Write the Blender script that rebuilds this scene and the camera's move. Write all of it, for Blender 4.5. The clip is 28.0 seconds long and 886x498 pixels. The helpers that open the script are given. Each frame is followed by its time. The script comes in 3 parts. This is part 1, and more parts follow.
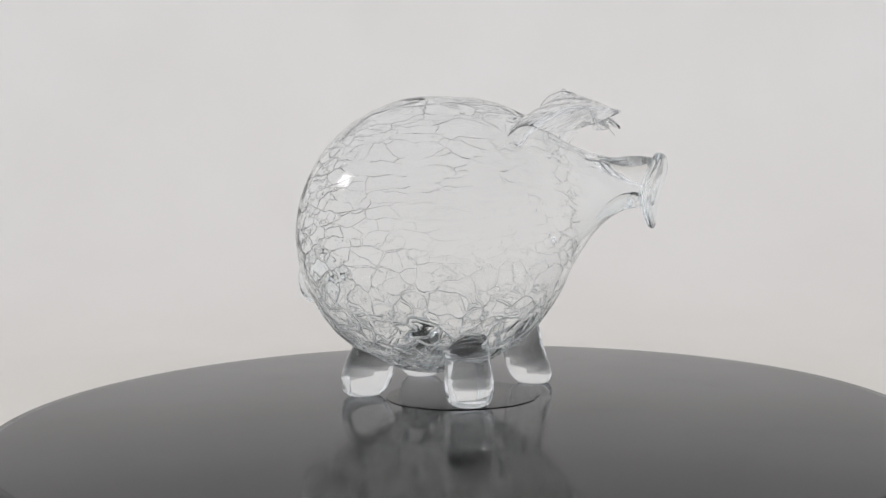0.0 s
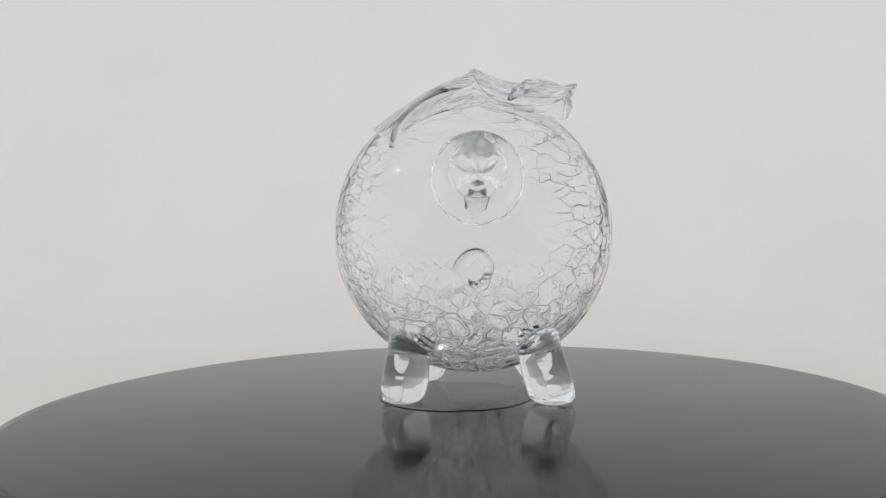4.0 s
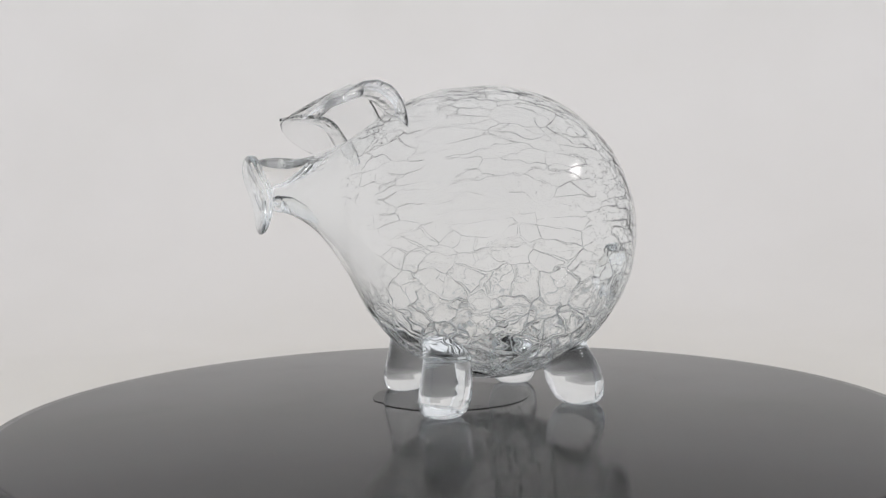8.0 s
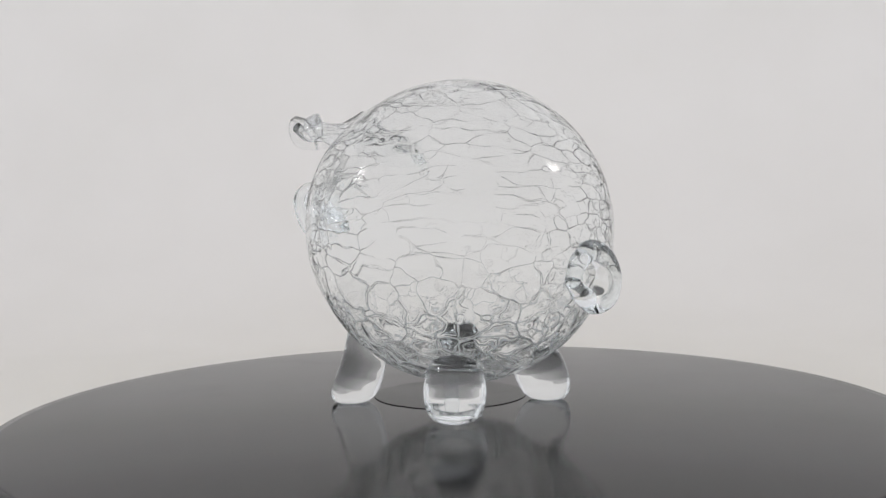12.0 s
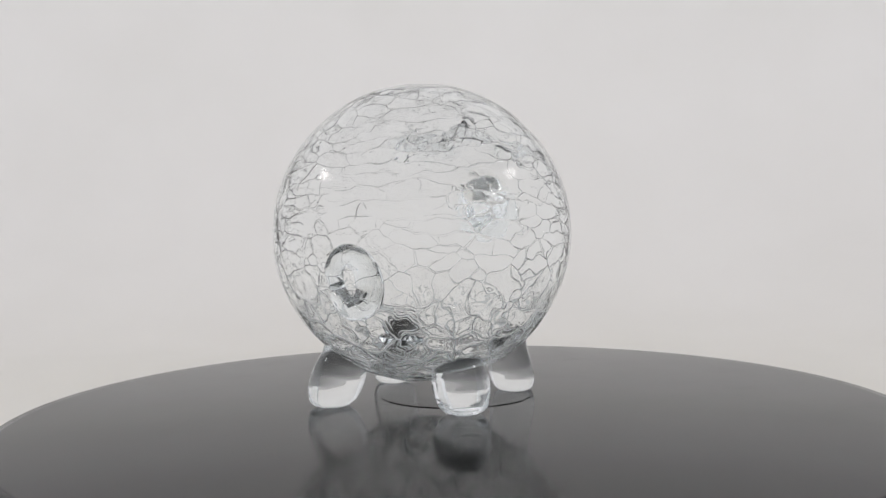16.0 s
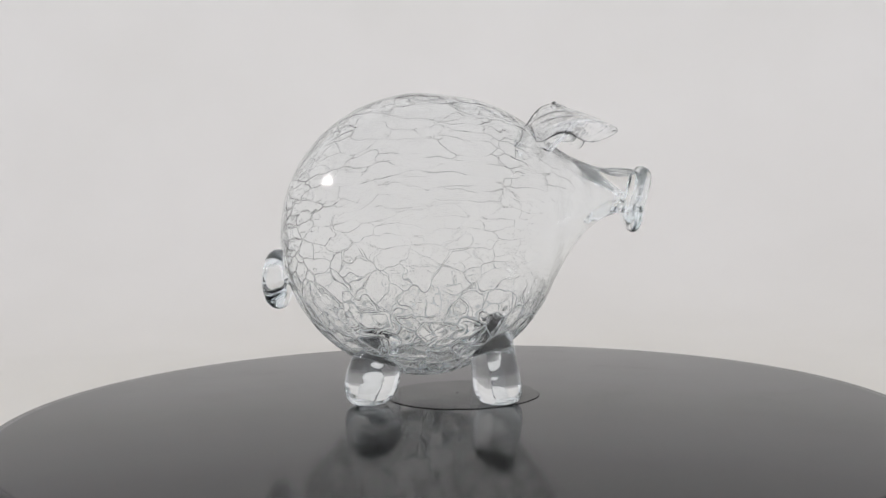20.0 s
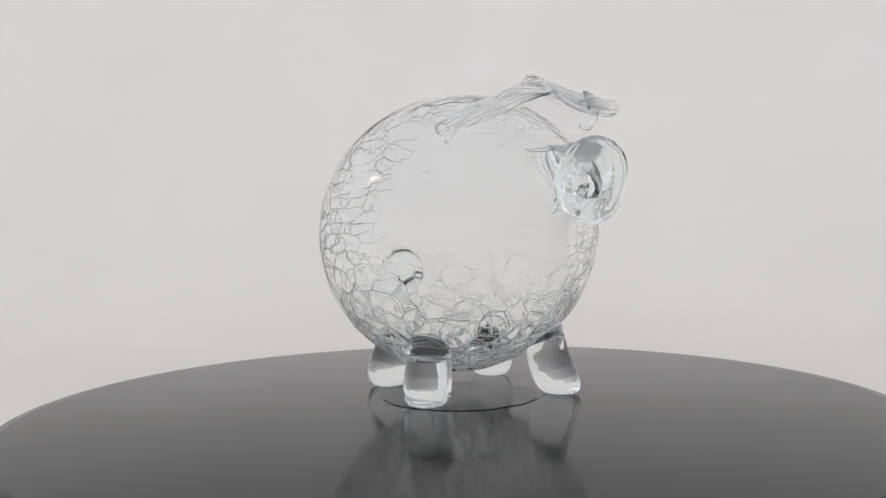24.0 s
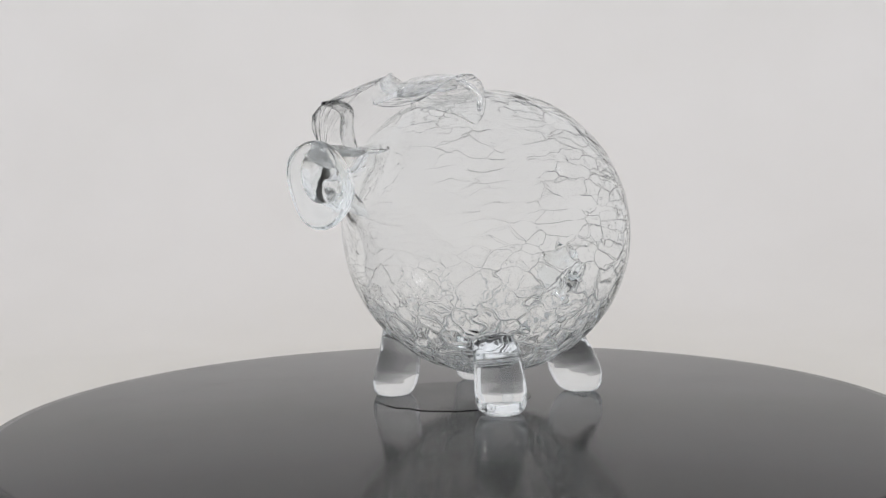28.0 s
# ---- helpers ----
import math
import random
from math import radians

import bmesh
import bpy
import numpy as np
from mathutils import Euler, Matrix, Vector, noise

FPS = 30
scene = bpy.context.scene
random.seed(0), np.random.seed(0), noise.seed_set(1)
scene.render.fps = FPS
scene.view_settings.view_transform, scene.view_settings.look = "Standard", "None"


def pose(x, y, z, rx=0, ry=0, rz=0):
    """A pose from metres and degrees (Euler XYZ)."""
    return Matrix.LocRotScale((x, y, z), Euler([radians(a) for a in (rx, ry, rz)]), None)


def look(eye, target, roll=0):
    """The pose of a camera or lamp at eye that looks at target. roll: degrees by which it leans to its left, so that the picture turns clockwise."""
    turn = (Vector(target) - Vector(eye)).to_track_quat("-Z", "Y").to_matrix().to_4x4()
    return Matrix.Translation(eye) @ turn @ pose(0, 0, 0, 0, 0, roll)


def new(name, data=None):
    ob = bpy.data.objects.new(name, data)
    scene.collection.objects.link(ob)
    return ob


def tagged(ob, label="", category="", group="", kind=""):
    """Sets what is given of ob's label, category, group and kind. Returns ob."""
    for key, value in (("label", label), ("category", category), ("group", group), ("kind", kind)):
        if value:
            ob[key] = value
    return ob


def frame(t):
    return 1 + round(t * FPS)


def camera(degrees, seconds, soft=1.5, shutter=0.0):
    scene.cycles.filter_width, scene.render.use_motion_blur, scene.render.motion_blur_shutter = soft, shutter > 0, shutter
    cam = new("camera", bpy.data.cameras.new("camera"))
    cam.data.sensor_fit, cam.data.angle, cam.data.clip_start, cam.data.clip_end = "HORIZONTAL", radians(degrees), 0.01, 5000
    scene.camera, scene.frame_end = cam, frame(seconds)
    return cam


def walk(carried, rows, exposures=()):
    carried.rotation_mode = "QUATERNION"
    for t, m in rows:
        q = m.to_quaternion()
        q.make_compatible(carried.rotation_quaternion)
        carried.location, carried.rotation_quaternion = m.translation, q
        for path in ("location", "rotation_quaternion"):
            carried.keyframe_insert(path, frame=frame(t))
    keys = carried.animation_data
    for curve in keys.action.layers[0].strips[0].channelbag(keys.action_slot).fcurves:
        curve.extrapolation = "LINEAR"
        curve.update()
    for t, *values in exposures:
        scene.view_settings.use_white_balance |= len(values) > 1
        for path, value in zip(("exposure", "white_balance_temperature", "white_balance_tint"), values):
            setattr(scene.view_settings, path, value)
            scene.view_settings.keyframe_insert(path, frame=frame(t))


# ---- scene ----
# camera: held still before a turning table
EYE = Vector((0.0, -0.33, 0.06135))
cam = camera(62.85, 28.0, soft=1.35)
CAM_POSE = look(EYE, EYE + Vector((-0.01381, 0.99981, 0.01401)), roll=-1.11)
walk(cam, [(0.0, CAM_POSE), (28.0, CAM_POSE)], exposures=[(0.0, 0.0), (28.0, 0.0)])

# thick glass needs long light paths
scene.cycles.max_bounces, scene.cycles.glossy_bounces, scene.cycles.transmission_bounces = 20, 10, 20

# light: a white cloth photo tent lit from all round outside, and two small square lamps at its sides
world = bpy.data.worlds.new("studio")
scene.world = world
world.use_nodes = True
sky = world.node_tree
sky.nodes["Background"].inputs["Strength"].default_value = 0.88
# warm white towards the back; cooler brightness added overhead and behind the camera lifts the glass
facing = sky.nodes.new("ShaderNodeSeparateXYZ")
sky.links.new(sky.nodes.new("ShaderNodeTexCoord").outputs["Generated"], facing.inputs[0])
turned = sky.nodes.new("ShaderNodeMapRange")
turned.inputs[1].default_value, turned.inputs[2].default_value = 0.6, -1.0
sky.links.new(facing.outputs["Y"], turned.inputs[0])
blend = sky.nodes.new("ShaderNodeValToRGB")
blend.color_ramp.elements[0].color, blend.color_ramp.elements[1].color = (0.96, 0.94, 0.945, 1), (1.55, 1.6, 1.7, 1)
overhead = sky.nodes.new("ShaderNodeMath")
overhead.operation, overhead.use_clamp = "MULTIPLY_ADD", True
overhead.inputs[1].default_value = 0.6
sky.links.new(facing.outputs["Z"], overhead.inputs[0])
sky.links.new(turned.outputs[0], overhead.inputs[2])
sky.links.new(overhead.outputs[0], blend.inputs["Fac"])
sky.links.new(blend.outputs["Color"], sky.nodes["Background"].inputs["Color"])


def area_lamp(name, eye, target, width, depth, watts, tint):
    data = bpy.data.lights.new(name, "AREA")
    data.shape, data.size, data.size_y, data.energy, data.color = "RECTANGLE", width, depth, watts, tint
    ob = new(name, data)
    ob.matrix_world = look(eye, target)
    return ob


TENT_X, TENT_BACK, TENT_FRONT, TENT_TOP, FLOOR_Z = 1.4, 1.3, -1.1, 1.3, -0.075
area_lamp("side_lamp", (-0.72, -0.05, 0.50), (0, 0, 0.08), 0.09, 0.07, 0.5, (1, 0.99, 0.97))
area_lamp("side_lamp", (0.64, -0.15, 0.50), (0, 0, 0.08), 0.09, 0.07, 0.5, (1, 0.99, 0.97))


# ---- materials ----
def material(name):
    m = bpy.data.materials.new(name)
    m.use_nodes = True
    nt = m.node_tree
    return m, nt, nt.nodes["Principled BSDF"]


def node(nt, kind, **values):
    n = nt.nodes.new(kind)
    for key, value in values.items():
        n.inputs[key.replace("_", " ")].default_value = value
    return n


def glass_material(name, tint, ripple=0.0, size=0.0, ior=1.5):
    m = bpy.data.materials.new(name)
    m.use_nodes = True
    nt = m.node_tree
    nt.nodes.remove(nt.nodes["Principled BSDF"])
    g = node(nt, "ShaderNodeBsdfGlass", Color=(*tint, 1), Roughness=0.0, IOR=ior)
    nt.links.new(g.outputs["BSDF"], nt.nodes["Material Output"].inputs["Surface"])
    if not ripple:
        return m
    geo = nt.nodes.new("ShaderNodeTexCoord")
    n1 = node(nt, "ShaderNodeTexNoise", Scale=size, Detail=1.0)
    nt.links.new(geo.outputs["Object"], n1.inputs["Vector"])
    n2 = node(nt, "ShaderNodeTexNoise", Scale=size * 5, Detail=1.0)
    nt.links.new(geo.outputs["Object"], n2.inputs["Vector"])
    mix = node(nt, "ShaderNodeMath")
    mix.operation = "MULTIPLY_ADD"
    mix.inputs[1].default_value = 0.12
    nt.links.new(n2.outputs["Fac"], mix.inputs[0])
    nt.links.new(n1.outputs["Fac"], mix.inputs[2])
    b = node(nt, "ShaderNodeBump", Strength=1.0, Distance=ripple)
    nt.links.new(mix.outputs["Value"], b.inputs["Height"])
    nt.links.new(b.outputs["Normal"], g.inputs["Normal"])
    return m


def chain_of(nt, start, steps):
    for op, value in steps:
        k = nt.nodes.new("ShaderNodeMath")
        k.operation = op
        k.inputs[1].default_value = value
        nt.links.new(start, k.inputs[0])
        start = k.outputs[0]
    return start


def joined(nt, op, first, second):
    k = nt.nodes.new("ShaderNodeMath")
    k.operation = op
    nt.links.new(first, k.inputs[0])
    nt.links.new(second, k.inputs[1])
    return k.outputs[0]


def add_cracks(m, width, depth, dome, frost):
    """Narrow cracks along the walls between the cells of a net, whose space, strength and number of strands the mesh carries; broken cores scatter a little light."""
    nt = m.node_tree

    def carried_by_mesh(key):
        a = nt.nodes.new("ShaderNodeAttribute")
        a.attribute_name = key
        return a.outputs["Vector" if key == "net" else "Fac"]
    cells = node(nt, "ShaderNodeTexVoronoi", Scale=1.0)
    cells.feature = "DISTANCE_TO_EDGE"
    nt.links.new(carried_by_mesh("net"), cells.inputs["Vector"])
    e = joined(nt, "SUBTRACT", joined(nt, "MULTIPLY", cells.outputs["Distance"], carried_by_mesh("cell_size")), carried_by_mesh("strands"))
    force = carried_by_mesh("crack_force")

    # some cells hold a second ring inside the first
    inside = chain_of(nt, e, (("SUBTRACT", 1.15),))
    ringed = carried_by_mesh("rings")

    def fall(off, reach, much):
        return joined(nt, "MULTIPLY", chain_of(nt, off, (("DIVIDE", reach), ("ABSOLUTE", 0.0), ("POWER", 2.0), ("MULTIPLY", -1.0), ("EXPONENT", 0.0))), much)

    def falling(reach):
        return fall(e, reach, force)
    lines = joined(nt, "MAXIMUM", falling(width), fall(inside, width * 1.2, ringed))
    groove = chain_of(nt, lines, (("MULTIPLY", depth),))
    swell = chain_of(nt, falling(1.5), (("MULTIPLY", dome),))
    b = node(nt, "ShaderNodeBump", Strength=1.0, Distance=0.001)
    b.invert = True
    nt.links.new(joined(nt, "ADD", groove, swell), b.inputs["Height"])
    g = next(n for n in nt.nodes if n.bl_idname == "ShaderNodeBsdfGlass")
    nt.links.new(b.outputs["Normal"], g.inputs["Normal"])
    veil = node(nt, "ShaderNodeBsdfTranslucent", Color=(0.93, 0.985, 1.0, 1))
    face = node(nt, "ShaderNodeBsdfDiffuse", Color=(0.93, 0.985, 1.0, 1))
    scatter = node(nt, "ShaderNodeMixShader", Fac=0.35)
    nt.links.new(veil.outputs["BSDF"], scatter.inputs[1])
    nt.links.new(face.outputs["BSDF"], scatter.inputs[2])
    share = chain_of(nt, joined(nt, "MULTIPLY", lines, carried_by_mesh("shattered")), (("MULTIPLY", frost), ("MINIMUM", 0.9)))
    mix = nt.nodes.new("ShaderNodeMixShader")
    nt.links.new(share, mix.inputs[0])
    nt.links.new(g.outputs["BSDF"], mix.inputs[1])
    nt.links.new(scatter.outputs["Shader"], mix.inputs[2])
    nt.links.new(mix.outputs["Shader"], nt.nodes["Material Output"].inputs["Surface"])


# usual width of a cell of cracks at half height, in millimetres
NET = 12.5
GLASS_BODY = glass_material("crackled_glass", (0.995, 0.9995, 1.0), ior=1.27)
add_cracks(GLASS_BODY, 0.15, 0.15, 0.07, 1.4)
GLASS_SOLID = glass_material("solid_glass", (0.988, 0.997, 1.0))
GLASS_SNOUT = glass_material("snout_glass", (0.985, 0.997, 1.0), 0.0005, 90)
def streaked(m, deep):
    """Streaks drawn out along the grain that the mesh carries."""
    nt = m.node_tree
    q = nt.nodes.new("ShaderNodeAttribute")
    q.attribute_name = "grain"
    n = node(nt, "ShaderNodeTexNoise", Scale=1.0, Detail=2.0, Distortion=0.4)
    nt.links.new(q.outputs["Vector"], n.inputs["Vector"])
    b = node(nt, "ShaderNodeBump", Strength=1.0, Distance=deep)
    g = next(k for k in nt.nodes if k.bl_idname == "ShaderNodeBsdfGlass")
    nt.links.new(n.outputs["Fac"], b.inputs["Height"])
    nt.links.new(g.inputs["Normal"].links[0].from_socket, b.inputs["Normal"])
    nt.links.new(b.outputs["Normal"], g.inputs["Normal"])
    return m


GLASS_CREST = streaked(glass_material("streaked_glass", (0.995, 0.999, 1.0), 0.0003, 90, 1.42), 0.0008)
GLASS_EAR = streaked(glass_material("drawn_glass", (0.996, 0.999, 1.0), 0.0002, 60, 1.32), 0.0004)


def cloth_material(name, low, high):
    m, nt, p = material(name)
    geo = nt.nodes.new("ShaderNodeNewGeometry")
    n1 = node(nt, "ShaderNodeTexNoise", Scale=3.0, Detail=3.0)
    nt.links.new(geo.outputs["Position"], n1.inputs["Vector"])
    ramp = nt.nodes.new("ShaderNodeValToRGB")
    ramp.color_ramp.elements[0].color, ramp.color_ramp.elements[1].color = (*low, 1), (*high, 1)
    ramp.color_ramp.elements[0].position, ramp.color_ramp.elements[1].position = 0.3, 0.7
    nt.links.new(n1.outputs["Fac"], ramp.inputs["Fac"])
    nt.links.new(ramp.outputs["Color"], p.inputs["Base Color"])
    p.inputs["Roughness"].default_value = 0.9
    p.inputs["Specular IOR Level"].default_value = 0.1
    n2 = node(nt, "ShaderNodeTexNoise", Scale=900.0, Detail=2.0)
    nt.links.new(geo.outputs["Position"], n2.inputs["Vector"])
    b = node(nt, "ShaderNodeBump", Strength=0.2, Distance=0.0005)
    nt.links.new(n2.outputs["Fac"], b.inputs["Height"])
    nt.links.new(b.outputs["Normal"], p.inputs["Normal"])
    # thin cloth: half of the light passes through
    through_cloth = nt.nodes.new("ShaderNodeBsdfTranslucent")
    nt.links.new(ramp.outputs["Color"], through_cloth.inputs["Color"])
    mix = node(nt, "ShaderNodeMixShader", Fac=0.5)
    nt.links.new(p.outputs["BSDF"], mix.inputs[1])
    nt.links.new(through_cloth.outputs["BSDF"], mix.inputs[2])
    nt.links.new(mix.outputs["Shader"], nt.nodes["Material Output"].inputs["Surface"])
    return m


WHITE_PAPER = cloth_material("white_paper", (0.80, 0.787, 0.768), (0.83, 0.817, 0.803))
WHITE_CLOTH = cloth_material("white_cloth", (0.80, 0.79, 0.785), (0.83, 0.82, 0.82))


def wood_material(name, low, high):
    m, nt, p = material(name)
    geo = nt.nodes.new("ShaderNodeNewGeometry")
    n1 = node(nt, "ShaderNodeTexNoise", Scale=6.0, Detail=5.0)
    nt.links.new(geo.outputs["Position"], n1.inputs["Vector"])
    ramp = nt.nodes.new("ShaderNodeValToRGB")
    ramp.color_ramp.elements[0].color, ramp.color_ramp.elements[1].color = (*low, 1), (*high, 1)
    nt.links.new(n1.outputs["Fac"], ramp.inputs["Fac"])
    nt.links.new(ramp.outputs["Color"], p.inputs["Base Color"])
    p.inputs["Roughness"].default_value = 0.5
    return m


WARM_FLOOR = wood_material("pale_wood", (0.66, 0.62, 0.50), (0.78, 0.74, 0.62))


def gloss_black(name, base, rough_low, rough_high, spec):
    m, nt, p = material(name)
    geo = nt.nodes.new("ShaderNodeTexCoord")
    n1 = node(nt, "ShaderNodeTexNoise", Scale=22.0, Detail=5.0, Roughness=0.6)
    nt.links.new(geo.outputs["Object"], n1.inputs["Vector"])
    r = node(nt, "ShaderNodeMapRange")
    r.inputs[1].default_value, r.inputs[2].default_value = 0.35, 0.7
    r.inputs[3].default_value, r.inputs[4].default_value = rough_low, rough_high
    nt.links.new(n1.outputs["Fac"], r.inputs[0])
    nt.links.new(r.outputs[0], p.inputs["Roughness"])
    n2 = node(nt, "ShaderNodeTexNoise", Scale=60.0, Detail=4.0)
    nt.links.new(geo.outputs["Object"], n2.inputs["Vector"])
    ramp = nt.nodes.new("ShaderNodeValToRGB")
    ramp.color_ramp.elements[0].color = (base * 0.8, base * 0.8, base * 0.8, 1)
    ramp.color_ramp.elements[1].color = (base * 1.25, base * 1.25, base * 1.25, 1)
    nt.links.new(n2.outputs["Fac"], ramp.inputs["Fac"])
    nt.links.new(ramp.outputs["Color"], p.inputs["Base Color"])
    p.inputs["Specular IOR Level"].default_value = spec
    return m


TABLE_BLACK = gloss_black("black_acrylic", 0.006, 0.08, 0.16, 0.185)
DISC_BLACK = gloss_black("black_felt", 0.015, 0.18, 0.26, 0.14)
DUST = gloss_black("dust", 0.03, 0.8, 0.9, 0.1)
BASE_GREY = gloss_black("grey_plastic", 0.2, 0.4, 0.5, 0.5)


# ---- building helpers ----
MM = 0.001


def mesh_from(name, verts, faces, smooth=True):
    me = bpy.data.meshes.new(name)
    me.from_pydata([tuple(v) for v in verts], [], faces)
    if smooth:
        me.polygons.foreach_set("use_smooth", [True] * len(me.polygons))
    me.update()
    return me


def part(name, data, mat, parent=None, label=""):
    """One mesh object; data is a mesh or a bmesh."""
    if isinstance(data, bmesh.types.BMesh):
        bm, data = data, bpy.data.meshes.new(name)
        bm.to_mesh(data)
        bm.free()
        data.polygons.foreach_set("use_smooth", [True] * len(data.polygons))
    data.materials.append(mat)
    ob = new(name, data)
    if parent:
        ob.parent = parent
    return tagged(ob, label)


def lathe(profile, segments):
    """Closed surface of revolution about z; profile runs from axis to axis."""
    bm = bmesh.new()
    rings = []
    for r, z in profile:
        if r < 1e-7:
            rings.append([bm.verts.new((0, 0, z))])
        else:
            rings.append([bm.verts.new((r * math.cos(2 * math.pi * k / segments), r * math.sin(2 * math.pi * k / segments), z)) for k in range(segments)])
    for a, b in zip(rings, rings[1:]):
        for k in range(segments):
            j = (k + 1) % segments
            q = [v for v in dict.fromkeys((a[k % len(a)], a[j % len(a)], b[j % len(b)], b[k % len(b)]))]
            if len(q) > 2:
                bm.faces.new(q)
    bmesh.ops.recalc_face_normals(bm, faces=bm.faces)
    return bm


def grid_faces(rows, cols, start=0, flip=False):
    """Quads of a grid that is closed round its columns."""
    i, j = np.meshgrid(np.arange(rows - 1), np.arange(cols), indexing="ij")
    n = (j + 1) % cols
    q = np.stack([i * cols + j, i * cols + n, (i + 1) * cols + n, (i + 1) * cols + j], -1).reshape(-1, 4) + start
    return q[:, ::-1] if flip else q


def tube(points, radii, segments=20, steps=10):
    """Rounded closed tube along a smooth curve through the points."""
    P = np.array(points, float)
    n = len(P)
    path, rad = [], []
    for k in range(n - 1):
        p0, p1, p2, p3 = P[max(k - 1, 0)], P[k], P[k + 1], P[min(k + 2, n - 1)]
        for s in range(steps + (k == n - 2)):
            t = s / steps
            path.append(0.5 * (2 * p1 + (p2 - p0) * t + (2 * p0 - 5 * p1 + 4 * p2 - p3) * t * t + (3 * p1 - p0 - 3 * p2 + p3) * t ** 3))
            u = t * t * (3 - 2 * t)
            rad.append(radii[k] * (1 - u) + radii[k + 1] * u)
    path, rad = np.array(path), np.array(rad)
    tan = np.gradient(path, axis=0)
    tan /= np.linalg.norm(tan, axis=1)[:, None]
    # rounded ends
    cap = []
    for a in (0.0, 0.35, 0.7, 0.9):
        cap.append((math.sqrt(1 - a * a), a))
    pp, rr, tt = [], [], []
    for c, a in reversed(cap[1:]):
        pp.append(path[0] - tan[0] * a * rad[0]), rr.append(rad[0] * c), tt.append(tan[0])
    pp += list(path)
    rr += list(rad)
    tt += list(tan)
    for c, a in cap[1:]:
        pp.append(path[-1] + tan[-1] * a * rad[-1]), rr.append(rad[-1] * c), tt.append(tan[-1])
    bm = bmesh.new()
    up = Vector((0.13, 0.2, 1)).normalized()
    rings = []
    for c, r, t in zip(pp, rr, tt):
        t = Vector(t)
        side = t.cross(up).normalized()
        up = side.cross(t).normalized()
        rings.append([bm.verts.new(Vector(c) + (side * math.cos(2 * math.pi * k / segments) + up * math.sin(2 * math.pi * k / segments)) * r) for k in range(segments)])
    for a, b in zip(rings, rings[1:]):
        for k in range(segments):
            j = (k + 1) % segments
            bm.faces.new((a[k], a[j], b[j], b[k]))
    bm.faces.new(rings[0])
    bm.faces.new(rings[-1])
    bmesh.ops.recalc_face_normals(bm, faces=bm.faces)
    return bm


def strap(points, widths, thicks, flat, segments=28, steps=10):
    """A drawn band of glass: an oval section along a smooth curve, its flat side turned to flat; carries its grain."""
    P = np.array(points, float)
    n = len(P)
    path, size = [], []
    for k in range(n - 1):
        p0, p1, p2, p3 = P[max(k - 1, 0)], P[k], P[k + 1], P[min(k + 2, n - 1)]
        for s in range(steps + (k == n - 2)):
            t = s / steps
            path.append(0.5 * (2 * p1 + (p2 - p0) * t + (2 * p0 - 5 * p1 + 4 * p2 - p3) * t * t + (3 * p1 - p0 - 3 * p2 + p3) * t ** 3))
            u = t * t * (3 - 2 * t)
            size.append((widths[k] * (1 - u) + widths[k + 1] * u, thicks[k] * (1 - u) + thicks[k + 1] * u))
    path, size = np.array(path), np.array(size)
    tan = np.gradient(path, axis=0)
    tan /= np.linalg.norm(tan, axis=1)[:, None]
    ends = np.array([0.25, 0.6, 0.85])
    path = np.concatenate([path[:1] - tan[:1] * size[0, 1] * np.array([[0.95], [0.8], [0.5]]), path, path[-1:] + tan[-1:] * size[-1, 1] * np.array([[0.5], [0.8], [0.95]])])
    tan = np.concatenate([tan[:1].repeat(3, 0), tan, tan[-1:].repeat(3, 0)])
    size = np.concatenate([size[:1] * ends[:, None], size, size[-1:] * ends[::-1, None]])
    side = np.cross(tan, np.array(flat, float))
    side /= np.linalg.norm(side, axis=1)[:, None]
    up = np.cross(side, tan)
    a = np.linspace(0, 2 * np.pi, segments, endpoint=False)
    v = path[:, None] + side[:, None] * (np.cos(a)[None, :, None] * size[:, None, :1]) + up[:, None] * (np.sin(a)[None, :, None] * size[:, None, 1:])
    along = np.concatenate([[0], np.cumsum(np.linalg.norm(np.diff(path, axis=0), axis=1))])
    grain = np.stack(np.broadcast_arrays(along[:, None] * 0.07, np.cos(a)[None] * size[:, :1] * 0.8, np.sin(a)[None] * size[:, 1:] * 0.8), -1)
    rows = len(path)
    me = mesh_from("strap", v.reshape(-1, 3) * MM, grid_faces(rows, segments).tolist() + [tuple(range(segments))[::-1], tuple(range((rows - 1) * segments, rows * segments))])
    me.attributes.new("grain", "FLOAT_VECTOR", "POINT").data.foreach_set("vector", grain.astype(np.float32).ravel())
    bm = bmesh.new()
    bm.from_mesh(me)
    bmesh.ops.recalc_face_normals(bm, faces=bm.faces)
    bm.to_mesh(me)
    bm.free()
    return me


# ---- the tent ----
def sweep():
    """White cloth: floor, a curve at the back, and the back wall, in one thin sheet."""
    curve = [(TENT_FRONT, FLOOR_Z)]
    rad = 0.5
    for k in range(25):
        a = math.pi / 2 * k / 24
        curve.append((TENT_BACK - rad + rad * math.sin(a), FLOOR_Z + rad - rad * math.cos(a)))
    curve.append((TENT_BACK, TENT_TOP))
    bm = bmesh.new()
    rows = [[bm.verts.new((x, y, z)) for x in (-TENT_X, TENT_X)] for y, z in curve]
    for a, b in zip(rows, rows[1:]):
        bm.faces.new((a[0], a[1], b[1], b[0]))
    return tagged(part("backdrop", bm, WHITE_PAPER), "seamless white cloth backdrop sweeping up behind the turntable", "backdrop", kind="structure")


